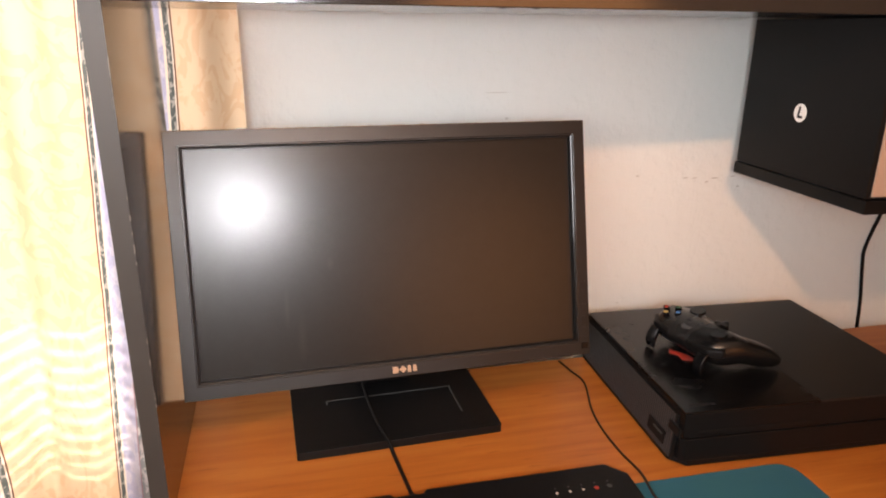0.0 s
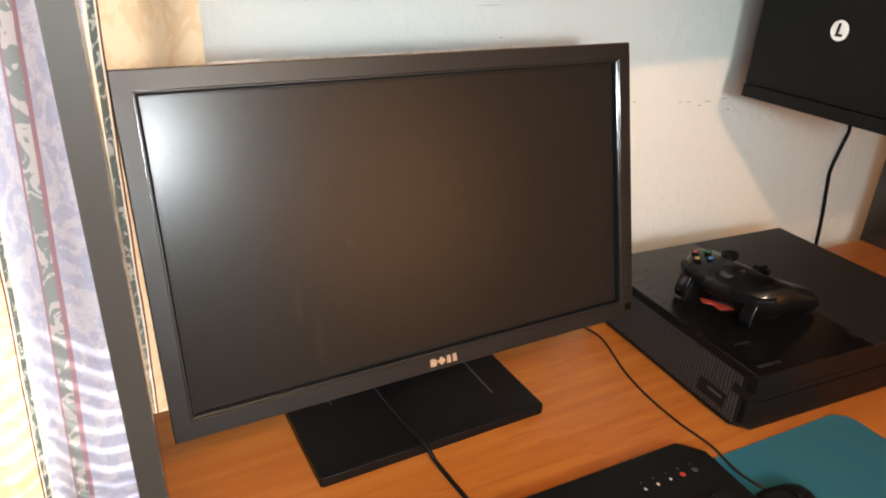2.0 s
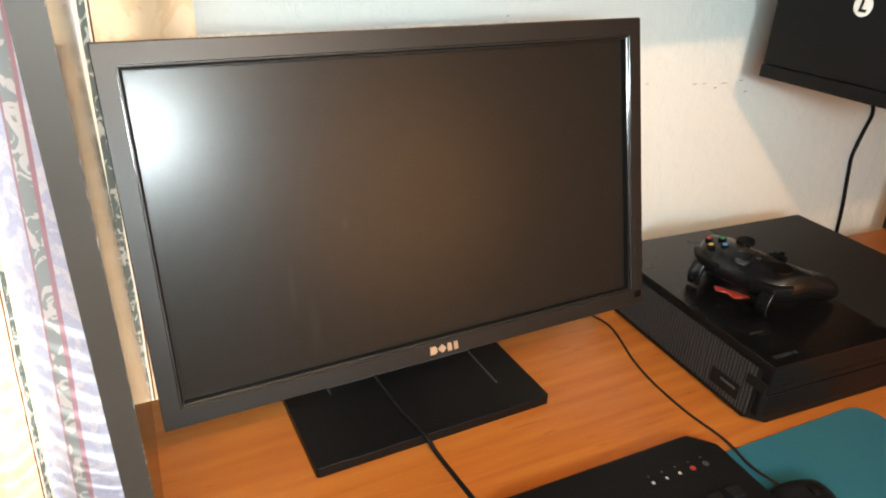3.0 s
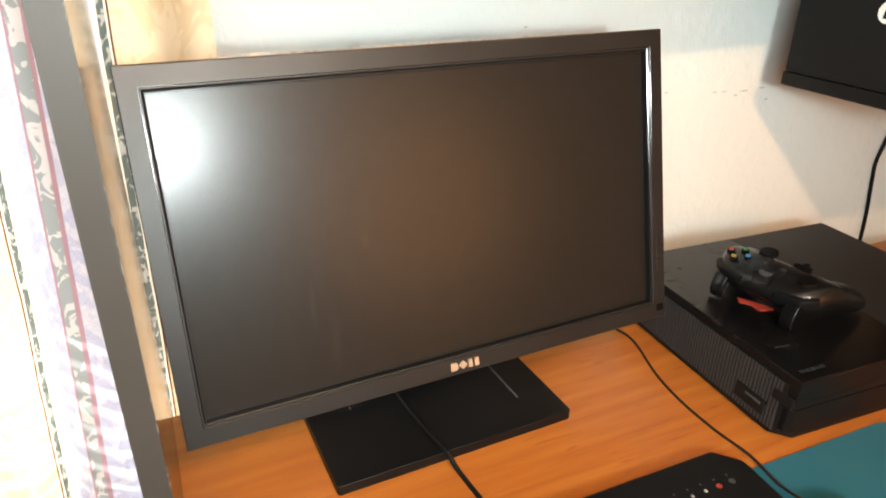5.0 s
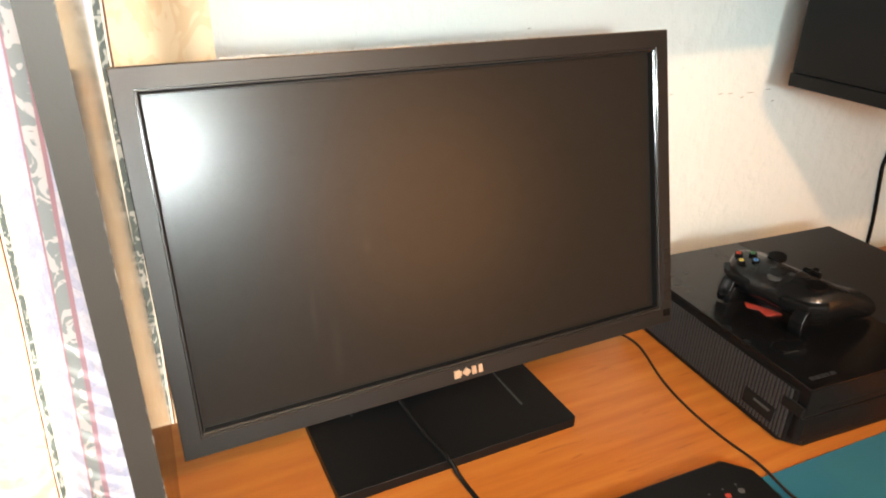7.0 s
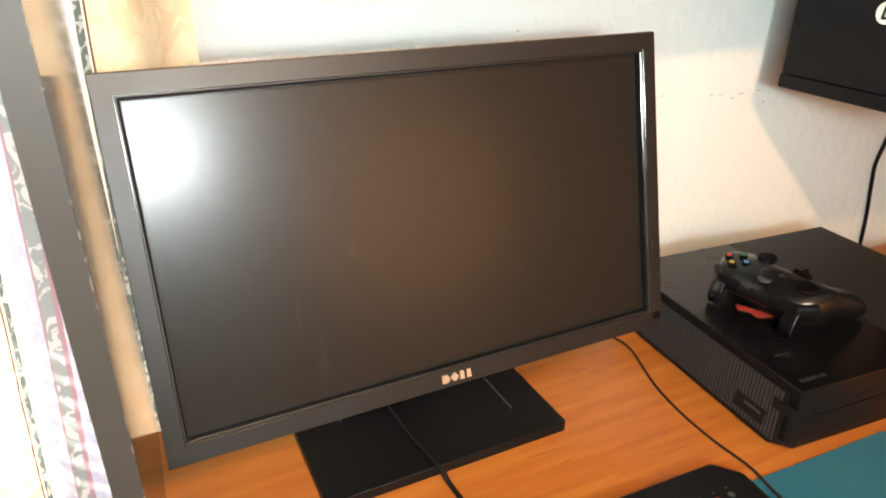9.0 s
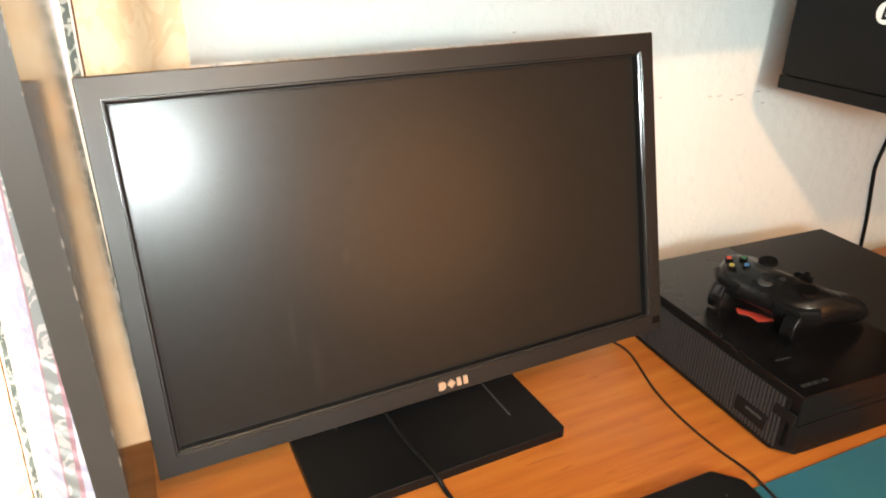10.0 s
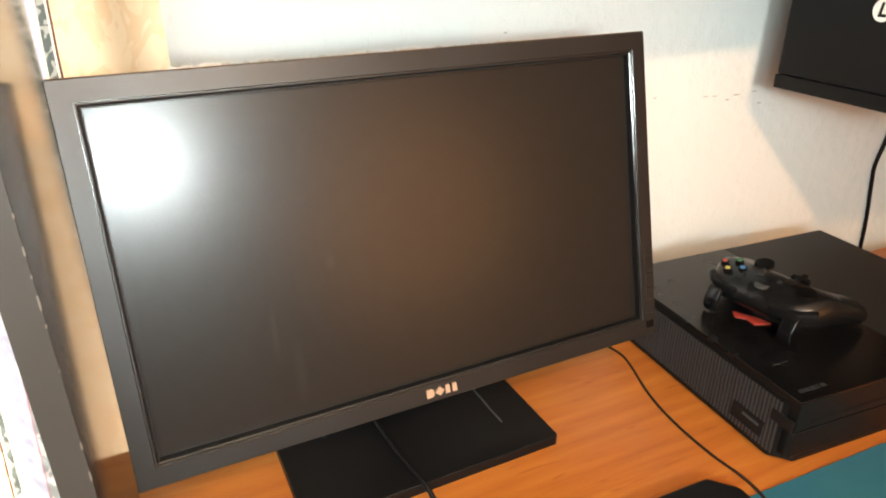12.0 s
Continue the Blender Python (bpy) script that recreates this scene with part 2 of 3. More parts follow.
M_VENT = plastic("vent_grey", (0.036, 0.038, 0.038), 0.5, 0.1)
M_RIB = plastic("rib_plastic", (0.024, 0.025, 0.026), 0.42, 0.1)
M_FILM = plastic("film_scrap", (0.46, 0.43, 0.39), 0.5)
M_WHITE = plastic("white_sticker", (0.80, 0.80, 0.78), 0.5)
M_RED = plastic("red_plastic", (0.24, 0.026, 0.016), 0.45)
M_REDDOT = plastic("red_print", (0.60, 0.06, 0.03), 0.5)
M_GREENDOT = plastic("green_print", (0.04, 0.20, 0.08), 0.5)
M_YELLOW = plastic("yellow_print", (0.65, 0.50, 0.08), 0.5)
M_BLUE = plastic("blue_print", (0.08, 0.28, 0.62), 0.5)
M_MAT = mat_fabric()
M_FRAME = plastic("window_paint", (0.75, 0.74, 0.70), 0.4)
M_SLAT = plastic("shutter_slat", (0.55, 0.53, 0.48), 0.5)
M_GLASS = glass_pane()
M_TAN = plastic("speaker_front", (0.34, 0.24, 0.18), 0.5)
M_SCUFF = plastic("scuff_mark", (0.42, 0.39, 0.35), 0.7)


# ---- building helpers ----
def part(name, bm, material, parent=None, label="", smooth=False, m=None):
    """Link a bmesh as one mesh object under a thing or a part."""
    if m is not None:
        bmesh.ops.transform(bm, matrix=m, verts=bm.verts)
    mesh = bpy.data.meshes.new(name)
    bm.to_mesh(mesh)
    bm.free()
    for p in mesh.polygons:
        p.use_smooth = smooth
    mesh.materials.append(material)
    ob = new(name, mesh)
    ob.parent = parent
    if label:
        ob["label"] = label
    return ob


def thing(name, m, label, category, group=""):
    ob = new(name)
    ob.empty_display_size = 0.05
    ob.matrix_world = m
    return tagged(ob, label, category, group)


def bevelled(bm, width, segments=2):
    if width > 0:
        bmesh.ops.bevel(bm, geom=list(bm.edges), offset=width, segments=segments, profile=0.6, affect='EDGES', clamp_overlap=True)
    return bm


def box(x0, x1, y0, y1, z0, z1, bev=0.0, segments=2):
    bm = bmesh.new()
    bmesh.ops.create_cube(bm, size=1.0)
    for v in bm.verts:
        v.co = ((x0 + x1) / 2 + v.co.x * (x1 - x0), (y0 + y1) / 2 + v.co.y * (y1 - y0), (z0 + z1) / 2 + v.co.z * (z1 - z0))
    return bevelled(bm, bev, segments)


def prism(outline, lo, hi, axis='z', bev=0.0, segments=2):
    """An outline of (a, b) pairs drawn out from lo to hi along an axis."""
    def at(a, b, h):
        return {'z': (a, b, h), 'y': (a, h, b), 'x': (h, a, b)}[axis]
    bm = bmesh.new()
    low = [bm.verts.new(at(a, b, lo)) for a, b in outline]
    high = [bm.verts.new(at(a, b, hi)) for a, b in outline]
    bm.faces.new(low[::-1])
    bm.faces.new(high)
    k = len(outline)
    for i in range(k):
        bm.faces.new((low[i], low[(i + 1) % k], high[(i + 1) % k], high[i]))
    bmesh.ops.recalc_face_normals(bm, faces=bm.faces)
    return bevelled(bm, bev, segments)


def rounded(x0, x1, y0, y1, r, k=6):
    pts = []
    for cx, cy, a in ((x1 - r, y1 - r, 0), (x0 + r, y1 - r, 90), (x0 + r, y0 + r, 180), (x1 - r, y0 + r, 270)):
        pts += [(cx + r * math.cos(radians(a + 90 * i / k)), cy + r * math.sin(radians(a + 90 * i / k))) for i in range(k + 1)]
    return pts


def disc(x, y, z, r, h, k=20, m=None):
    bm = bmesh.new()
    bmesh.ops.create_cone(bm, cap_ends=True, segments=k, radius1=r, radius2=r * 0.94, depth=h)
    bmesh.ops.translate(bm, verts=bm.verts, vec=(x, y, z + h / 2))
    return bm


def tube(points, r, k=8, steps=8):
    """A round cable through the points."""
    p = [Vector(q) for q in points]
    p = [2 * p[0] - p[1]] + p + [2 * p[-1] - p[-2]]
    line = []
    for i in range(1, len(p) - 2):
        for s in range(steps):
            t = s / steps
            a, b, c, d = p[i - 1], p[i], p[i + 1], p[i + 2]
            line.append(0.5 * ((2 * b) + (c - a) * t + (2 * a - 5 * b + 4 * c - d) * t * t + (3 * b - a - 3 * c + d) * t ** 3))
    line.append(p[-2])
    bm = bmesh.new()
    rings = []
    for i, c in enumerate(line):
        way = (line[min(i + 1, len(line) - 1)] - line[max(i - 1, 0)]).normalized()
        side = way.cross(Vector((0.13, 0.21, 1.0))).normalized()
        up = side.cross(way)
        rings.append([bm.verts.new(c + r * (math.cos(2 * math.pi * j / k) * side + math.sin(2 * math.pi * j / k) * up)) for j in range(k)])
    for a, b in zip(rings, rings[1:]):
        for j in range(k):
            bm.faces.new((a[j], a[(j + 1) % k], b[(j + 1) % k], b[j]))
    bm.faces.new(rings[0][::-1])
    bm.faces.new(rings[-1])
    bmesh.ops.recalc_face_normals(bm, faces=bm.faces)
    return bm


def frame_ring(outer, inner, y0, y1, lip=0.0):
    """A rectangular frame in x and z, (x half, z half) outside and inside, from front y0 to back y1; the inner edge slopes by lip."""
    bm = bmesh.new()

    def loop(hx, hz, y):
        return [bm.verts.new((sx * hx, y, sz * hz)) for sx, sz in ((-1, -1), (1, -1), (1, 1), (-1, 1))]
    a, b = loop(*outer, y1), loop(*outer, y0)
    c, d = loop(inner[0] + lip, inner[1] + lip, y0), loop(*inner, y1)
    for p, q in ((a, b), (b, c), (c, d), (d, a)):
        for i in range(4):
            bm.faces.new((p[i], p[(i + 1) % 4], q[(i + 1) % 4], q[i]))
    bmesh.ops.recalc_face_normals(bm, faces=bm.faces)
    return bm


def structure(name, bm, material, label, category):
    return tagged(part(name, bm, material), label, category, kind="structure")


# ---- the room ----
WALL_Y, DESK_Z = 1.314, 0.75
X0, X1, Y0, Y1, TOP = -1.6, 2.3, -2.4, WALL_Y, 2.55
WX0, WX1, WZ0, WZ1 = -1.05, 0.13, 0.60, 2.15   # window opening
structure("floor", box(X0 - 0.2, X1 + 0.2, Y0 - 0.2, Y1 + 0.4, -0.1, 0.0), M_FLOOR, "brown wooden floor under the desk", "floor")
structure("ceiling", box(X0 - 0.2, X1 + 0.2, Y0 - 0.2, Y1 + 0.4, TOP, TOP + 0.1), M_CEIL, "plain white ceiling above the desk", "ceiling")
SCUFFS = ((0.938, 1.020, 0.005, 0.0009), (0.955, 1.0195, 0.006, 0.0008), (0.978, 1.0125, 0.004, 0.0014), (0.993, 1.0185, 0.008, 0.0011), (1.0254, 1.0212, 0.006, 0.0010), (1.038, 1.003, 0.004, 0.0013), (0.851, 1.025, 0.004, 0.0010), (0.836, 0.7934, 0.0015, 0.0010), (0.603, 1.1645, 0.022, 0.0005), (0.619, 1.124, 0.003, 0.0012))
north = structure("wall_north", box(WX1, X1, Y1, Y1 + 0.25, 0, TOP), M_WALL, "pale grey-white rough plastered wall behind the desk", "wall")
part("wall_side", box(X0, WX0, Y1, Y1 + 0.25, 0, TOP), M_WALL, north)
part("wall_sill", box(WX0, WX1, Y1, Y1 + 0.25, 0, WZ0), M_WALL, north)
part("lintel", box(WX0, WX1, Y1, Y1 + 0.25, WZ1, TOP), M_WALL, north)
structure("wall_south", box(X0, X1, Y0 - 0.2, Y0, 0, TOP), M_ROOM, "unseen beige wall facing the desk, darkened to cut bounced light", "wall")
structure("wall_west", box(X0 - 0.2, X0, Y0 - 0.2, Y1 + 0.25, 0, TOP), M_ROOM, "unseen beige wall beside the window, darkened to cut bounced light", "wall")
structure("wall_east", box(X1, X1 + 0.2, Y0 - 0.2, Y1 + 0.25, 0, TOP), M_ROOM, "unseen beige side wall, darkened to cut bounced light", "wall")

for x, z, w, h in SCUFFS:
    part("scuff", prism([(x - w, z), (x - w * 0.3, z - h), (x + w, z + h * 0.4), (x + w * 0.2, z + h)], Y1 - 0.0006, Y1 + 0.0005, 'y'), M_SCUFF, north)

window = tagged(new("window_1"), "white framed window behind the curtain", "window", kind="structure")
part("window_frame", frame_ring(((WX1 - WX0) / 2 - 0.002, (WZ1 - WZ0) / 2 - 0.002), ((WX1 - WX0) / 2 - 0.06, (WZ1 - WZ0) / 2 - 0.06), 1.42, 1.47), M_FRAME, window,
     m=Matrix.Translation(((WX0 + WX1) / 2, 0, (WZ0 + WZ1) / 2)))
pane = part("pane", box(WX0 + 0.05, WX1 - 0.05, 1.442, 1.446, WZ0 + 0.05, WZ1 - 0.05), M_GLASS, window)
pane.visible_shadow = False
part("window_sill", box(WX0 + 0.01, WX1 - 0.01, Y1 - 0.02, 1.41, WZ0 + 0.001, WZ0 + 0.025, 0.004), M_FRAME, window)

shutter = thing("window_shutter", pose(0, 1.52, WZ0), "pale roller shutter with slits of daylight between its slats", "shutter")
slat_z, slat_mesh = 0.0, None
while slat_z < WZ1 - WZ0 - 0.02:
    open_slit = 0.125 < slat_z < 0.37
    if slat_mesh is None:
        ob = part("slat", box(WX0 + 0.005, WX1 - 0.005, -0.0012, 0.0012, 0.0, 0.0170, 0.0005, 1), M_SLAT, shutter)
        slat_mesh = ob.data
    else:
        ob = new("slat", slat_mesh)
        ob.parent = shutter
    ob.location = (0, 0, slat_z)
    slat_z += (0.0218 if slat_z < 0.18 else 0.0270) if open_slit else 0.0166

# ---- curtain ----
def fanned(x, z):
    """Leans folds and bands outwards with height away from the hutch, fitted to the camera's view."""
    return x + 0.10 * (z - 0.72) * min(1.0, max(0.0, (0.033 - x) / 0.14))


def cloth_u(x, z):
    """Pattern coordinate from the middle of a lilac band, scaled piecewise to fit the camera's view: tighter beside the
    hutch, wider behind it.
    """
    if x > 0.0745:
        lean = 0.021 * (z - 1.18) * min(1.0, max(0.0, (x - 0.0745) / 0.05))
        a = x - 0.0745 - lean
        return a * 0.744 if a < 0.0625 else 0.0465 + (a - 0.0625)
    if x > 0.033:
        return (x - 0.0745) * 1.42
    return -0.059 + (fanned(x, z) - 0.033) * 1.06


def curtain():
    bm = bmesh.new()
    uv = bm.loops.layers.uv.new("UVMap")
    nx, nz = 300, 90
    x0, x1, z0, z1 = -1.25, 0.234, 0.05, 2.3
    grid = []
    for i in range(nx + 1):
        x = x0 + (x1 - x0) * i / nx
        col = []
        for j in range(nz + 1):
            z = z0 + (z1 - z0) * j / nz
            g = fanned(x, z)
            fold = 0.018 * math.sin(2 * math.pi * (g - 0.02) / 0.128 + 0.9 * math.sin(3.1 * g)) + 0.0035 * math.sin(2 * math.pi * x / 0.051 + 2.0 * z + 1.3)
            fold += 0.026 * math.sin(2 * math.pi * (g + 0.07) / 0.31) * max(0.0, min(1.0, (0.03 - x) / 0.06))
            fold += 0.006 * noise.noise((x * 9, z * 2.2, 3.1))
            near = max(0.0, min(1.0, (x - 0.10) / 0.05))
            fold *= 1 - 0.45 * near
            y = 1.172 + fold * (0.85 + 0.25 * math.sin(2 * z))
            if x > 0.09 and z < DESK_Z + 0.02:
                y = max(y, 1.1625 + 0.084 * (x - 0.1596))
            lean = 0.056 * (z - 1.2) * max(0.0, min(1.0, (0.13 - x) / 0.05))
            col.append((bm.verts.new((x + lean + 0.003 * noise.noise((x * 5, z * 3, 0))*(1 - near), y, z)), x, z))
        grid.append(col)
    for i in range(nx):
        for j in range(nz):
            q = (grid[i][j], grid[i + 1][j], grid[i + 1][j + 1], grid[i][j + 1])
            f = bm.faces.new([v for v, _, _ in q])
            for loop, (_, x, z) in zip(f.loops, q):
                loop[uv].uv = (cloth_u(x, z), z)
    for v in [v for v in bm.verts if not v.link_faces]:
        bm.verts.remove(v)
    ob = part("curtain", bm, M_CURTAIN, None, smooth=True)
    return tagged(ob, "cream satin curtain with lilac leafy bands, glowing with daylight", "curtain")


curtain()

# ---- desk and hutch ----
DESK_X, DESK_Y, DESK_TURN = 0.1596, 0.8855, 4.8   # foot of the hutch's left board, at its inner front corner
desk = thing("desk", pose(DESK_X, DESK_Y, 0, 0, 0, DESK_TURN), "cherry-brown wooden desk with a glossy top", "desk")
part("tabletop", box(-0.020, 1.262, -0.46, 0.268, DESK_Z - 0.028, DESK_Z, 0.002), M_DESK, desk)
part("side_board", box(-0.016, 0.002, -0.41, 0.24, 0.001, DESK_Z - 0.0285, 0.001), M_LAM, desk)
part("side_board", box(1.236, 1.254, -0.41, 0.24, 0.001, DESK_Z - 0.0285, 0.001), M_LAM, desk)
part("unseen_back_board", box(0.0025, 1.2355, 0.19, 0.206, 0.35, DESK_Z - 0.0285, 0.001), M_LAM, desk)

hutch = thing("desk_hutch", pose(DESK_X, DESK_Y, DESK_Z, 0, 0, DESK_TURN), "dark glossy laminate shelf unit standing on the desk", "shelf")
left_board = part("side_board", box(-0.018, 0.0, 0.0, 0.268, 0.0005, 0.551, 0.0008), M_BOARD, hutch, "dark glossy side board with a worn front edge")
# strip added to keep the soft fill's reflection off the board's front
part("matte_strip", box(-0.018, 0.0, -0.0008, -0.0001, 0.0008, 0.550), M_EDGE, left_board, "added matte dark strip over the worn front edge")
part("side_board", box(1.236, 1.254, 0.0, 0.268, 0.0005, 0.551, 0.0008), M_LAM, hutch)
# out of view, added to stop bulb light passing over the shelf
part("unseen_back_board", box(0.0004, 1.2356, 0.256, 0.268, 0.5512, 0.86, 0.001), M_LAM, hutch)
part("shelf", box(0.0004, 1.2356, -0.008, 0.268, 0.529, 0.551, 0.001), M_LAM, hutch, "dark shelf board")
rng = random.Random(4)
bm = bmesh.new()
for i in range(22):
    z = 0.05 + 0.46 * rng.random()
    h = 0.001 + 0.010 * rng.random() ** 3
    w = 0.0002 + 0.0004 * rng.random()
    c = box(-0.0005, 0.0003, -0.0011, w, z, z + h)
    me = bpy.data.meshes.new("chip")
    c.to_mesh(me)
    c.free()
    bm.from_mesh(me)
    bpy.data.meshes.remove(me)
part("edge_wear", bm, M_CHIP, left_board)["kind"] = "stuff"
for x in (0.354, 0.389):
    part("screw", disc(0, 0, 0, 0.0035, 0.001), M_GREY, hutch, m=Matrix.Translation((x, 0.008, 0.5284)))

# ---- monitor ----
HEAD = pose(0.4153, 1.0423, 0.9956 - DESK_Z, -13.3, 0, 6.5)
monitor = thing("monitor", pose(0, 0, DESK_Z), "black flat computer monitor, switched off, on a square stand", "monitor")
SX, SZ, OX, OZ = 0.2385, 0.1353, 0.2568, 0.1547
bezel = part("bezel", bevelled(frame_ring((OX, OZ), (SX + 0.0012, SZ + 0.0012), -0.0065, 0.010), 0.0006, 1), M_BEZEL, monitor, "matte black bezel", m=HEAD)
part("inner_lip", frame_ring((SX + 0.0034, SZ + 0.0034), (SX, SZ), -0.0067, -0.0046, 0.0031), M_LIP, bezel, "shiny sloping inner lip", m=HEAD)
# black ring added inside the lip, paints the dark reflection at the screen's border
part("dark_rim", frame_ring((SX + 0.0006, SZ + 0.0006), (SX - 0.0008, SZ - 0.0008), -0.0047, 0.0028), M_SOOT, bezel, m=HEAD)
part("top_edge", box(-OX + 0.001, OX - 0.001, -0.0055, 0.0095, OZ, OZ + 0.0007), M_TOP_LIT, bezel, "upper edge coloured brown for the bulb's light on it", m=HEAD)
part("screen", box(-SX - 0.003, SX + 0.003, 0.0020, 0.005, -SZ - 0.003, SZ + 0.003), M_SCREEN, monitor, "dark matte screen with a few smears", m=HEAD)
part("rear_case", prism([(-OX + 0.008, 0.0102), (OX - 0.008, 0.0102), (OX - 0.045, 0.024), (0.13, 0.050), (-0.13, 0.050), (-OX + 0.045, 0.024)], -OZ + 0.001, OZ - 0.001, 'z', 0.002, 2), M_BLACK, monitor, m=HEAD)
BASE = pose(0.2865, 0.9770, 0.0, 0, 0, 6.4)
base = part("stand_base", prism(rounded(0, 0.267, 0, 0.190, 0.004, 3), 0.0008, 0.0125, 'z', 0.0025, 3), M_BLACK, monitor, "flat black stand base with moulded lines", m=BASE)
part("neck", prism([(0.092, 0.150), (0.175, 0.150), (0.170, 0.184), (0.097, 0.184)], 0.012, 0.215, 'z', 0.004), M_BLACK, monitor, m=BASE)
part("hinge", box(0.105, 0.162, 0.112, 0.152, 0.150, 0.205, 0.004), M_BLACK, monitor, m=BASE)
for x0, x1, y0, y1 in ((0.047, 0.2265, 0.1132, 0.1152), (0.2236, 0.2258, 0.044, 0.1152), (0.0470, 0.0492, 0.104, 0.1152)):
    part("moulded_line", box(x0, x1, y0, y1, 0.0122, 0.0134, 0.0004, 1), M_VENT, base, m=BASE)
# badge: four plain silver shapes
for outline in (
        [(-0.0165, -0.004), (-0.0112, -0.004), (-0.0092, -0.002), (-0.0092, 0.002), (-0.0112, 0.004), (-0.0165, 0.004)],
        [(-0.0082, 0.0), (-0.0035, -0.0044), (0.0012, 0.0), (-0.0035, 0.0044)],
        [(0.0024, -0.004), (0.0070, -0.004), (0.0062, 0.004), (0.0024, 0.004)],
        [(0.0094, -0.004), (0.0140, -0.004), (0.0132, 0.004), (0.0094, 0.004)]):
    part("badge", prism(outline, -0.0080, -0.0062, 'y'), M_SILVER, bezel, "plain silver badge shape", m=HEAD @ Matrix.Translation((0.004, 0, -0.1455)))
for k in range(5):
    z = -0.062 - 0.0155 * k
    part("button", box(OX - 0.0115, OX - 0.0015, -0.0074, -0.0062, z - 0.0062, z + 0.0062, 0.0004, 1), M_BEZEL, bezel, m=HEAD)
part("power_button", box(OX - 0.0125, OX - 0.0035, -0.0076, -0.0062, -0.1465, -0.1385, 0.0008, 2), M_GLOSS, bezel, m=HEAD)
# scraps of torn film left round the rim
rng = random.Random(11)
bm = bmesh.new()


def scrap(cx, cy, cz, w, h, d):
    c = box(cx - w / 2, cx + w / 2, cy - d / 2, cy + d / 2, cz - h / 2, cz + h / 2)
    me = bpy.data.meshes.new("scrap")
    c.to_mesh(me)
    c.free()
    bm.from_mesh(me)
    bpy.data.meshes.remove(me)


for k in range(170):
    x = -0.185 + 0.30 * rng.random() ** 1.3
    scrap(x, 0.012 - 0.003 * rng.random(), OZ + 0.0010, 0.0008 + 0.006 * rng.random() ** 3, 0.0014 + 0.0040 * rng.random() ** 2, 0.0010)
part("torn_film", bm, M_FILM, monitor, "torn whitish scraps of film", m=HEAD)["kind"] = "stuff"

# ---- games console ----
CONSOLE = pose(0.747, 0.8985, DESK_Z, 0, 0, 1.7)
console = thing("games_console", CONSOLE, "black rectangular games console with a ribbed vent side", "games console")
CW, CD, CH = 0.361, 0.302, 0.079
part("lower_body", prism([(0.004, 0.001), (CW - 0.004, 0.001), (CW - 0.004, CD - 0.004), (-0.0002, CD - 0.004), (-0.0002, 0.006)], 0.0100, 0.0405, 'z', 0.0012), M_BLACK, console)
part("plinth", prism([(0.011, 0.001), (CW - 0.004, 0.001), (CW - 0.004, CD - 0.004), (-0.0066, CD - 0.004), (-0.0066, 0.020)], 0.003, 0.0102, 'z', 0.0012), M_BLACK, console)
part("upper_body", box(0.0, CW, 0.0, CD, 0.0435, CH - 0.003, 0.0012), M_BLACK, console)
part("waist", box(0.005, CW - 0.005, 0.006, CD - 0.005, 0.040, 0.044), M_SOOT, console)
part("lid_plate", box(0.0, CW * 0.50, 0.0, CD, CH - 0.0031, CH, 0.0008), M_GLOSS, console, "plain dark glossy half of the top")
grille = part("top_grille", box(CW * 0.50 + 0.0012, CW, 0.0, CD, CH - 0.0031, CH - 0.0004, 0.0006), M_GRILLE, console, "finely slotted vent half of the top")

def flared(bm):
    for v in bm.verts:
        v.co.x -= (CH - v.co.z) * 0.085
    return bm


side = part("vent_side", flared(box(-0.0012, 0.003, 0.012, CD - 0.006, 0.008, CH - 0.010)), M_SOOT, console, "ribbed grey vent on the side")
rib_mesh = None
for i in range(60):
    if rib_mesh is None:
        bm = prism([(-0.0012, 0.010), (0.0012, 0.010), (0.0044, CH - 0.011), (0.0020, CH - 0.011)], -0.0026, -0.0010, 'x')
        flared(bm)
        ob = part("rib", bm, M_RIB, side)
        rib_mesh = ob.data
    else:
        ob = new("rib", rib_mesh)
        ob.parent = side
    y = 0.015 + i * 0.00466
    ob.location = (0, y, 0)
port = part("usb_port", flared(box(-0.0036, -0.0008, 0.029, 0.071, 0.018, 0.036, 0.0008)), M_SOOT, console)
part("port_tongue", flared(box(-0.0044, -0.0035, 0.034, 0.056, 0.0285, 0.0315, 0.0003, 1)), M_VENT, port)
part("side_button", flared(box(-0.0042, -0.0008, -0.001, 0.025, 0.046, 0.0575, 0.0012)), M_SOOT, console)
part("disc_slot", box(0.020, 0.170, -0.0006, 0.001, 0.050, 0.0525), M_SOOT, console)
for x0, w in ((0.012, 0.006), (0.0195, 0.006), (0.027, 0.006), (0.0345, 0.003), (0.040, 0.006)):
    part("printed_bar", box(x0, x0 + w, 0.012, 0.017, CH - 0.0002, CH + 0.0003), M_PRINT, console)
# lighter grey dash painted where the lid shows a glint
part("glint_dash", box(0.022, 0.043, 0.0575, 0.0586, CH - 0.0002, CH + 0.0003), M_VENT, console)
for x in (0.03, CW - 0.03):
    for y in (0.03, CD - 0.03):
        part("foot", disc(x, y, 0.0004, 0.008, 0.0040), M_RUBBER, console)

# ---- game controller on the console ----
controller = thing("game_controller", Matrix.LocRotScale((0.843, 1.040, DESK_Z + CH - 0.0015), Euler((radians(-8), 0, radians(105))), (1.01, 1.01, 1.01)),
                   "black wireless game controller with coloured face buttons", "game controller")


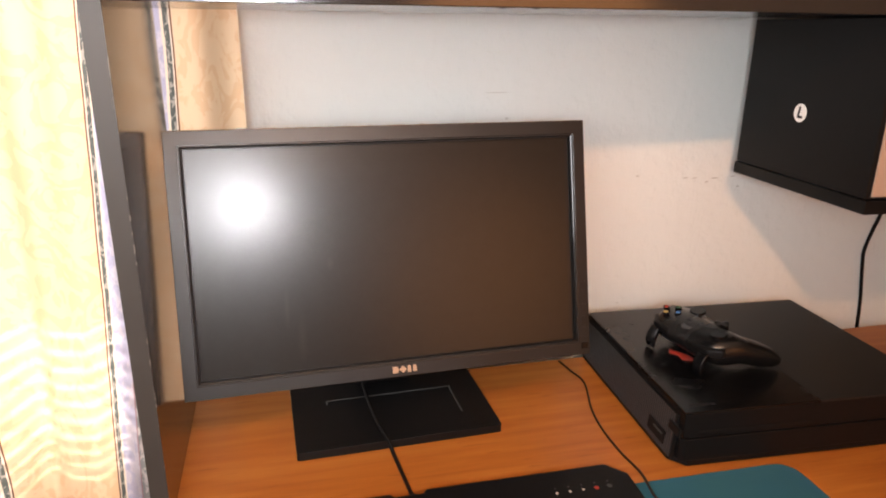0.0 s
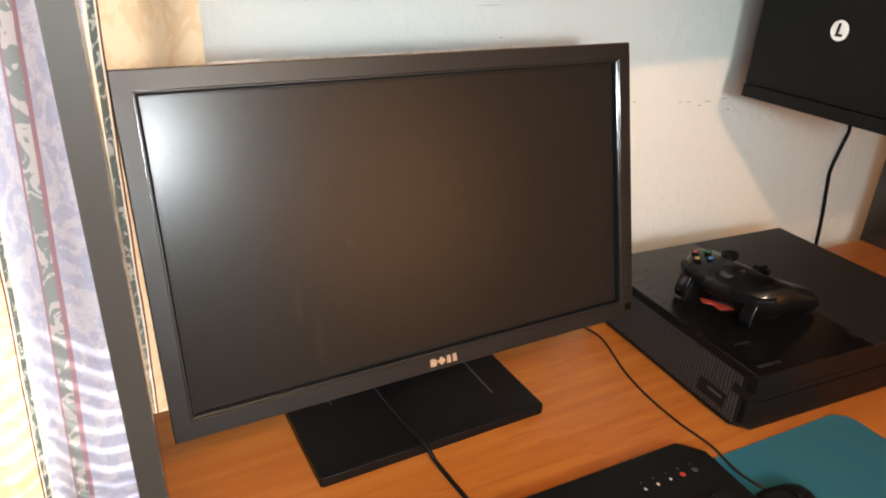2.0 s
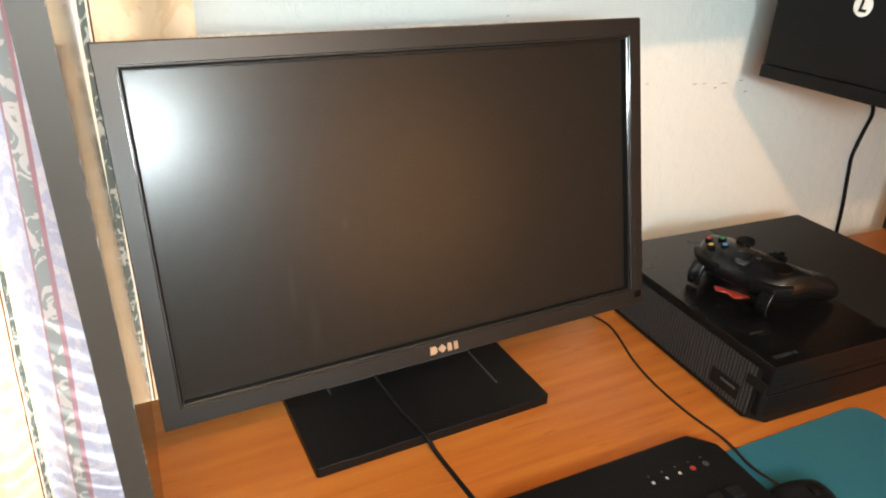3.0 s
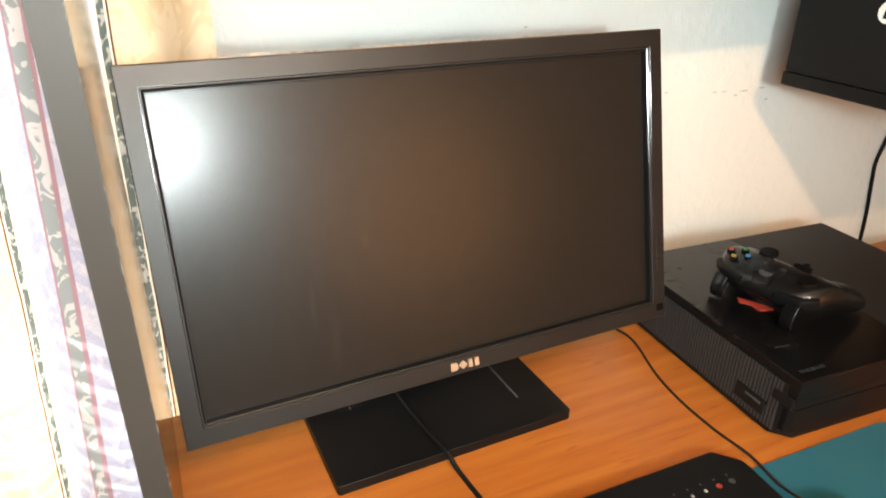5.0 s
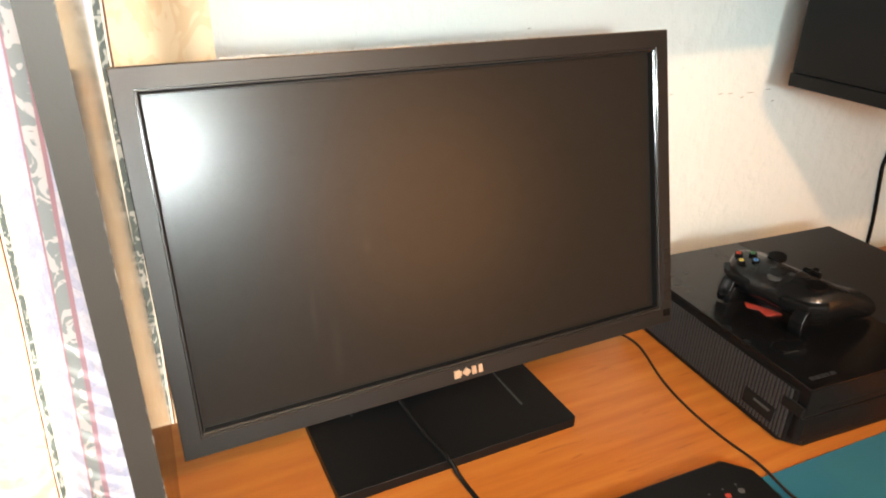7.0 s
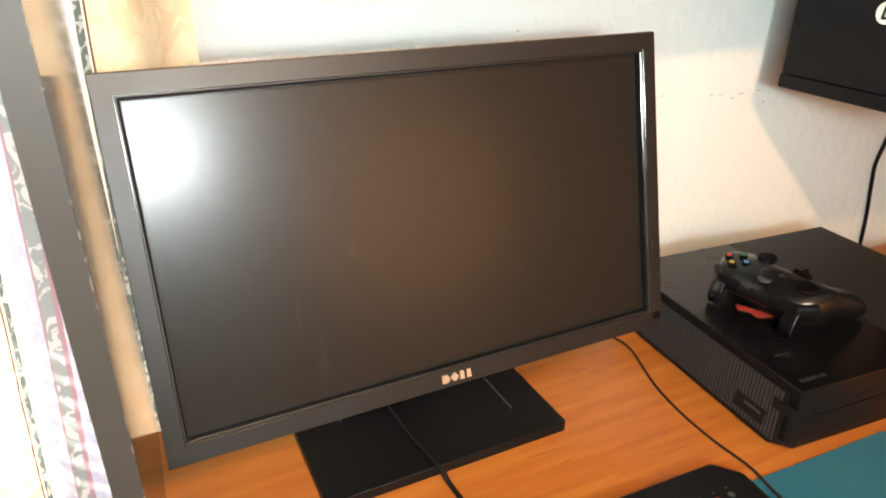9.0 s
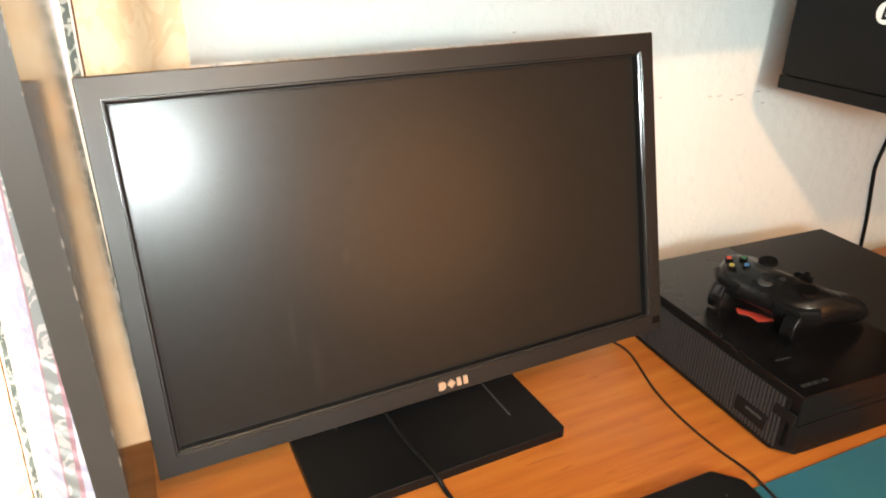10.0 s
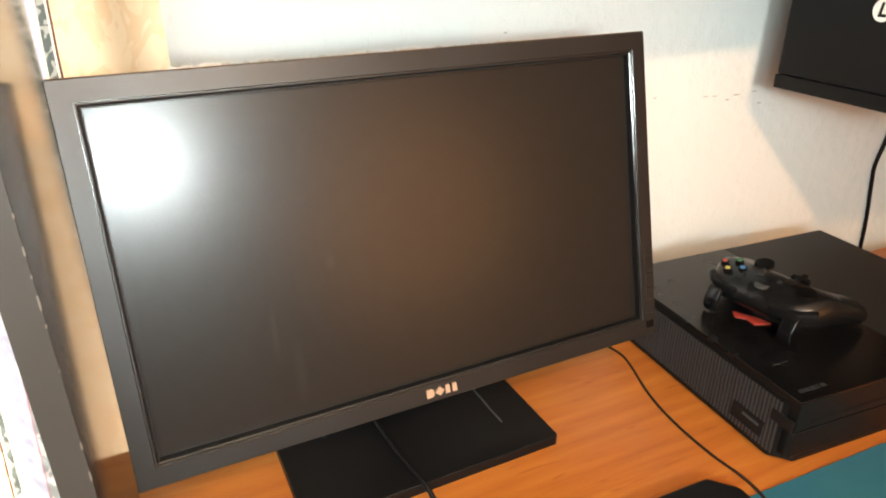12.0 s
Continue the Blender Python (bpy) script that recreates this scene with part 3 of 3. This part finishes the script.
HALF = ((0, 0.041), (0.020, 0.042), (0.045, 0.039), (0.060, 0.029), (0.069, 0.010), (0.0765, -0.020), (0.0790, -0.048), (0.0755, -0.070),
        (0.063, -0.075), (0.050, -0.060), (0.040, -0.038), (0.026, -0.027), (0, -0.025))


def controller_shell():
    """A padded shell over the pad's outline, lower towards the grips."""
    half = []
    for (ax, ay), (bx, by) in zip(HALF, HALF[1:]):
        half += [(ax + (bx - ax) * t / 3, ay + (by - ay) * t / 3) for t in range(3)]
    outline = half + [HALF[-1]] + [(-x, y) for x, y in half[:0:-1]]
    k = len(outline)
    smooth = [tuple(sum(outline[(i + d) % k][c] * w for d, w in ((-2, .1), (-1, .25), (0, .3), (1, .25), (2, .1))) for c in (0, 1)) for i in range(k)]
    bm = bmesh.new()

    def ring(s, side):
        out = []
        for x, y in smooth:
            cx, cy = (0.050 if x > 0 else -0.050) * min(1.0, abs(x) / 0.045), 0.006 if y > -0.02 else 0.006 + (y + 0.02) * 0.6
            px, py = cx + (x - cx) * s, cy + (y - cy) * s
            drop = 0.50 * max(0.0, -py - 0.004) + 0.05 * abs(px)
            puff = 0.0185 * math.sqrt(max(0.0, 1 - s ** 3.2))
            out.append(bm.verts.new((px, py, max(0.0006, 0.0375 - drop + side * puff))))
        return out
    rings = [ring(s, -1) for s in (0.15, 0.45, 0.7, 0.88, 0.97)] + [ring(1.0, 0)] + [ring(s, 1) for s in (0.97, 0.88, 0.7, 0.45, 0.15)]
    for a, b in zip(rings, rings[1:]):
        for j in range(k):
            bm.faces.new((a[j], a[(j + 1) % k], b[(j + 1) % k], b[j]))
    for r in (rings[0][::-1], rings[-1]):
        bmesh.ops.triangulate(bm, faces=[bm.faces.new(r)])
    bmesh.ops.recalc_face_normals(bm, faces=bm.faces)
    return bm


part("shell", controller_shell(), M_PAD, controller, smooth=True)
for s in (-1, 1):
    part("bumper", prism([(s * 0.020, 0.028), (s * 0.060, 0.016), (s * 0.066, 0.025), (s * 0.050, 0.040), (s * 0.020, 0.0435)], 0.034, 0.046, 'z', 0.003), M_BLACK, controller)
    part("trigger", prism([(0.032, 0.042), (0.043, 0.038), (0.050, 0.028), (0.0525, 0.019), (0.0505, 0.010), (0.0470, 0.012), (0.0460, 0.021), (0.0410, 0.030), (0.032, 0.033)], s * 0.037, s * 0.053, 'x', 0.0014), M_GLOSS, controller, smooth=True)
part("battery_case", box(-0.030, 0.030, -0.022, 0.024, 0.012, 0.030, 0.004), M_SOOT, controller)
part("red_cover", prism([(-0.014, 0.020), (-0.004, 0.037), (0.009, 0.032), (0.020, 0.039), (0.029, 0.030), (0.016, 0.026), (0.002, 0.022)], 0.001, 0.0075, 'z', 0.0015), M_RED, controller, "red plastic cover under the front")
part("guide_button", disc(0, 0.024, 0.0525, 0.0085, 0.002), M_VENT, controller)
for x, y, z in ((-0.042, 0.012, 0.0485), (0.022, -0.014, 0.0480)):
    stick = part("stick_stem", disc(x, y, z - 0.003, 0.0065, 0.009), M_SOOT, controller)
    part("stick_cap", disc(x, y, z + 0.005, 0.0110, 0.0035), M_GLOSS, stick)
part("dpad", box(-0.031, -0.011, -0.0175, -0.0115, 0.047, 0.0545, 0.001), M_GLOSS, controller)
part("dpad", box(-0.0240, -0.0180, -0.0245, -0.0045, 0.047, 0.0543, 0.001), M_GLOSS, controller)
for dx, dy, mat in ((0.0, -0.0115, M_GREENDOT), (0.0115, 0.0, M_REDDOT), (-0.0115, 0.0, M_BLUE), (0.0, 0.0115, M_YELLOW)):
    b = part("face_button", disc(0.044 + dx, 0.012 + dy, 0.0520, 0.0048, 0.0050), M_GLOSS, controller)
    part("button_mark", frame_ring((0.0023, 0.0023), (0.0012, 0.0012), -0.0002, 0.0002), mat, b, m=Matrix.Translation((0.044 + dx, 0.012 + dy, 0.0572)) @ pose(0, 0, 0, 90, 0, 35))
for s in (-1, 1):
    part("menu_button", disc(s * 0.011, 0.010, 0.0555, 0.003, 0.0015), M_GREY, controller)

# ---- loudspeaker under the shelf ----
SPK = pose(0.972, 1.226, 1.0478, 0, 0, 2.5)
speaker = thing("loudspeaker", SPK, "black box loudspeaker with a round letter sticker, fixed under the shelf", "loudspeaker")
SH = 0.2295
part("cabinet", box(0.0, 0.150, -0.262, 0.0, 0.0185, SH, 0.0015), M_BLACK, speaker)
part("plinth", box(-0.0015, 0.1515, -0.266, 0.0015, 0.0, 0.0175, 0.0012), M_BLACK, speaker)
part("front_panel", box(0.006, 0.144, -0.2655, -0.2625, 0.022, SH - 0.006, 0.001), M_TAN, speaker)
sticker = part("sticker", disc(0, 0, 0, 0.0125, 0.0006, 28), M_WHITE, speaker, "round white sticker with a black letter", m=Matrix.Translation((-0.0004, -0.125, 0.107)) @ pose(0, 0, 0, 0, -90, 0))
curve = bpy.data.curves.new("letter", 'FONT')
curve.body, curve.size, curve.extrude, curve.align_x, curve.align_y, curve.shear = "L", 0.021, 0.0002, 'CENTER', 'CENTER', 0.15
curve.offset = 0.0007
curve.materials.append(M_SOOT)
letter = new("letter", curve)
letter.parent = sticker
letter.matrix_local = Matrix.Translation((-0.0013, -0.125, 0.107)) @ pose(0, 0, 0, 90, 0, -90)
bracket = part("bracket", box(0.05, 0.10, -0.16, -0.06, SH - 0.002, 0.2308), M_SOOT, speaker)

cable = part("speaker_cable", tube([(1.10, 1.232, 1.06), (1.22, 1.285, 1.02), (1.30, 1.307, 0.985), (1.327, 1.309, 0.954), (1.318, 1.309, 0.915), (1.309, 1.309, 0.875), (1.313, 1.309, 0.84), (1.328, 1.309, 0.73), (1.335, 1.309, 0.5)], 0.0032), M_RUBBER, None, smooth=True)
tagged(cable, "thin black cable hanging down the wall", "cable")

# ---- keyboard ----
KB = pose(0.1785, 0.7126, DESK_Z, 0, 0, 4.6)
keyboard = thing("keyboard", KB, "black slim computer keyboard with indicator marks", "keyboard")
KW, KD = 0.492, 0.150
part("case", prism([(0.0, -0.02), (KW + 0.006, -0.02), (KW + 0.013, KD - 0.024), (KW - 0.007, KD - 0.001), (0.268, KD), (0.264, KD - 0.006), (0.232, KD - 0.006), (0.228, KD), (0.016, KD - 0.001), (0.0, KD - 0.022)], 0.0045, 0.0180, 'z', 0.003, 2), M_BLACK, keyboard)
for x in (0.03, KW - 0.04):
    for y in (0.0, 0.12):
        part("foot", box(x, x + 0.03, y, y + 0.01, 0.0002 if x < 0.1 else 0.0034, 0.0048), M_RUBBER, keyboard)
key_mesh = None
for r in range(5):
    for c in range(21):
        if key_mesh is None:
            bm = box(0, 0.0165, 0, 0.0162, 0.0215, 0.0290, 0.0)
            for v in bm.verts:
                if v.co.z > 0.025:
                    v.co.x = 0.00825 + (v.co.x - 0.00825) * 0.8
                    v.co.y = 0.0081 + (v.co.y - 0.0081) * 0.8
            bevelled(bm, 0.0008, 1)
            ob = part("key", bm, M_SOOT, keyboard)
            key_mesh = ob.data
        else:
            ob = new("key", key_mesh)
            ob.parent = keyboard
        ob.location = (0.030 + c * 0.0210 + (0.004 if c > 14 else 0) + (0.004 if c > 17 else 0), -0.012 + r * 0.0178, -0.0045)
for k, (mat, r) in enumerate(((M_FILM, 0.0012), (M_FILM, 0.0012), (M_FILM, 0.0015), (M_RED, 0.0030), (M_VENT, 0.0032))):
    x = 0.4090 + 0.0160 * k
    if k < 3:
        part("printed_bar", box(x - 0.0012, x + 0.0012, 0.1076, 0.1108, 0.0179, 0.0183), mat, keyboard)
    else:
        part("printed_dot", disc(x, 0.1092, 0.0178, r, 0.0006), mat, keyboard)
    part("indicator_lamp", disc(x + 0.001, 0.1175, 0.0178, 0.0011, 0.0006, 10), M_VENT, keyboard)
kcable = part("keyboard_cable", tube([(0.420, 0.875, 0.764), (0.418, 0.893, 0.7560), (0.4145, 0.920, 0.7528), (0.405, 0.970, 0.7545), (0.399, 0.990, 0.7640), (0.387, 1.035, 0.7653), (0.377, 1.10, 0.7653), (0.372, 1.15, 0.7653), (0.37, 1.18, 0.7540)], 0.0024), M_RUBBER, None, smooth=True)
tagged(kcable, "black keyboard cable crossing the monitor stand", "cable")

# ---- mouse, mat and cable ----
mat_pad = part("mouse_mat", prism(rounded(-0.045, 0.2045, -0.20, 0.0, 0.026, 8), 0.0005, 0.0032, 'z', 0.0008, 1), M_MAT, None, m=pose(0.685, 0.8785, DESK_Z, 0, 0, 3.7))
tagged(mat_pad, "teal cloth mouse mat with rounded corners on the desk", "mouse mat")
mouse = thing("computer_mouse", pose(0.694, 0.759, DESK_Z + 0.0034, 0, 0, -10), "black wired computer mouse on the mat", "computer mouse")
rings = []
for i in range(15):
    t = i / 14
    y = -0.058 + 0.116 * t
    e = math.sqrt(max(0.12, 1 - (2 * t - 1) ** 12))
    rings.append((y, (0.029 + 0.004 * math.cos(6.3 * t)) * e, (0.031 - 0.005 * (t - 0.35) ** 2 * 4) * e))
bm = bmesh.new()
loops = []
for y, w, h in rings:
    loops.append([bm.verts.new((w * math.cos(math.pi * j / 12), y, h * math.sin(math.pi * j / 12) ** 0.7 if 0 < j < 12 else 0.0)) for j in range(13)])
for a, b in zip(loops, loops[1:]):
    for j in range(12):
        bm.faces.new((a[j], a[j + 1], b[j + 1], b[j]))
    bm.faces.new((a[12], a[0], b[0], b[12]))
bm.faces.new(loops[0])
bm.faces.new(loops[-1][::-1])
bmesh.ops.recalc_face_normals(bm, faces=bm.faces)
part("mouse_body", bm, M_BLACK, mouse, smooth=True)
part("scroll_wheel", disc(0, 0, -0.003, 0.009, 0.006, 18), M_RUBBER, mouse, m=Matrix.Translation((0.0, 0.030, 0.0215)) @ pose(0, 0, 0, 0, 90, 0))
mcable = part("mouse_cable", tube([(0.690, 0.806, 0.769), (0.687, 0.822, 0.767), (0.6905, 0.850, 0.7580), (0.6965, 0.894, 0.7535), (0.690, 0.941, 0.7516), (0.6865, 0.992, 0.7516), (0.6905, 1.045, 0.7516), (0.706, 1.117, 0.7516), (0.698, 1.155, 0.7516), (0.69, 1.19, 0.7516)], 0.0015), M_CORD, None, smooth=True)
tagged(mcable, "thin black mouse cable curving over the desk", "cable")
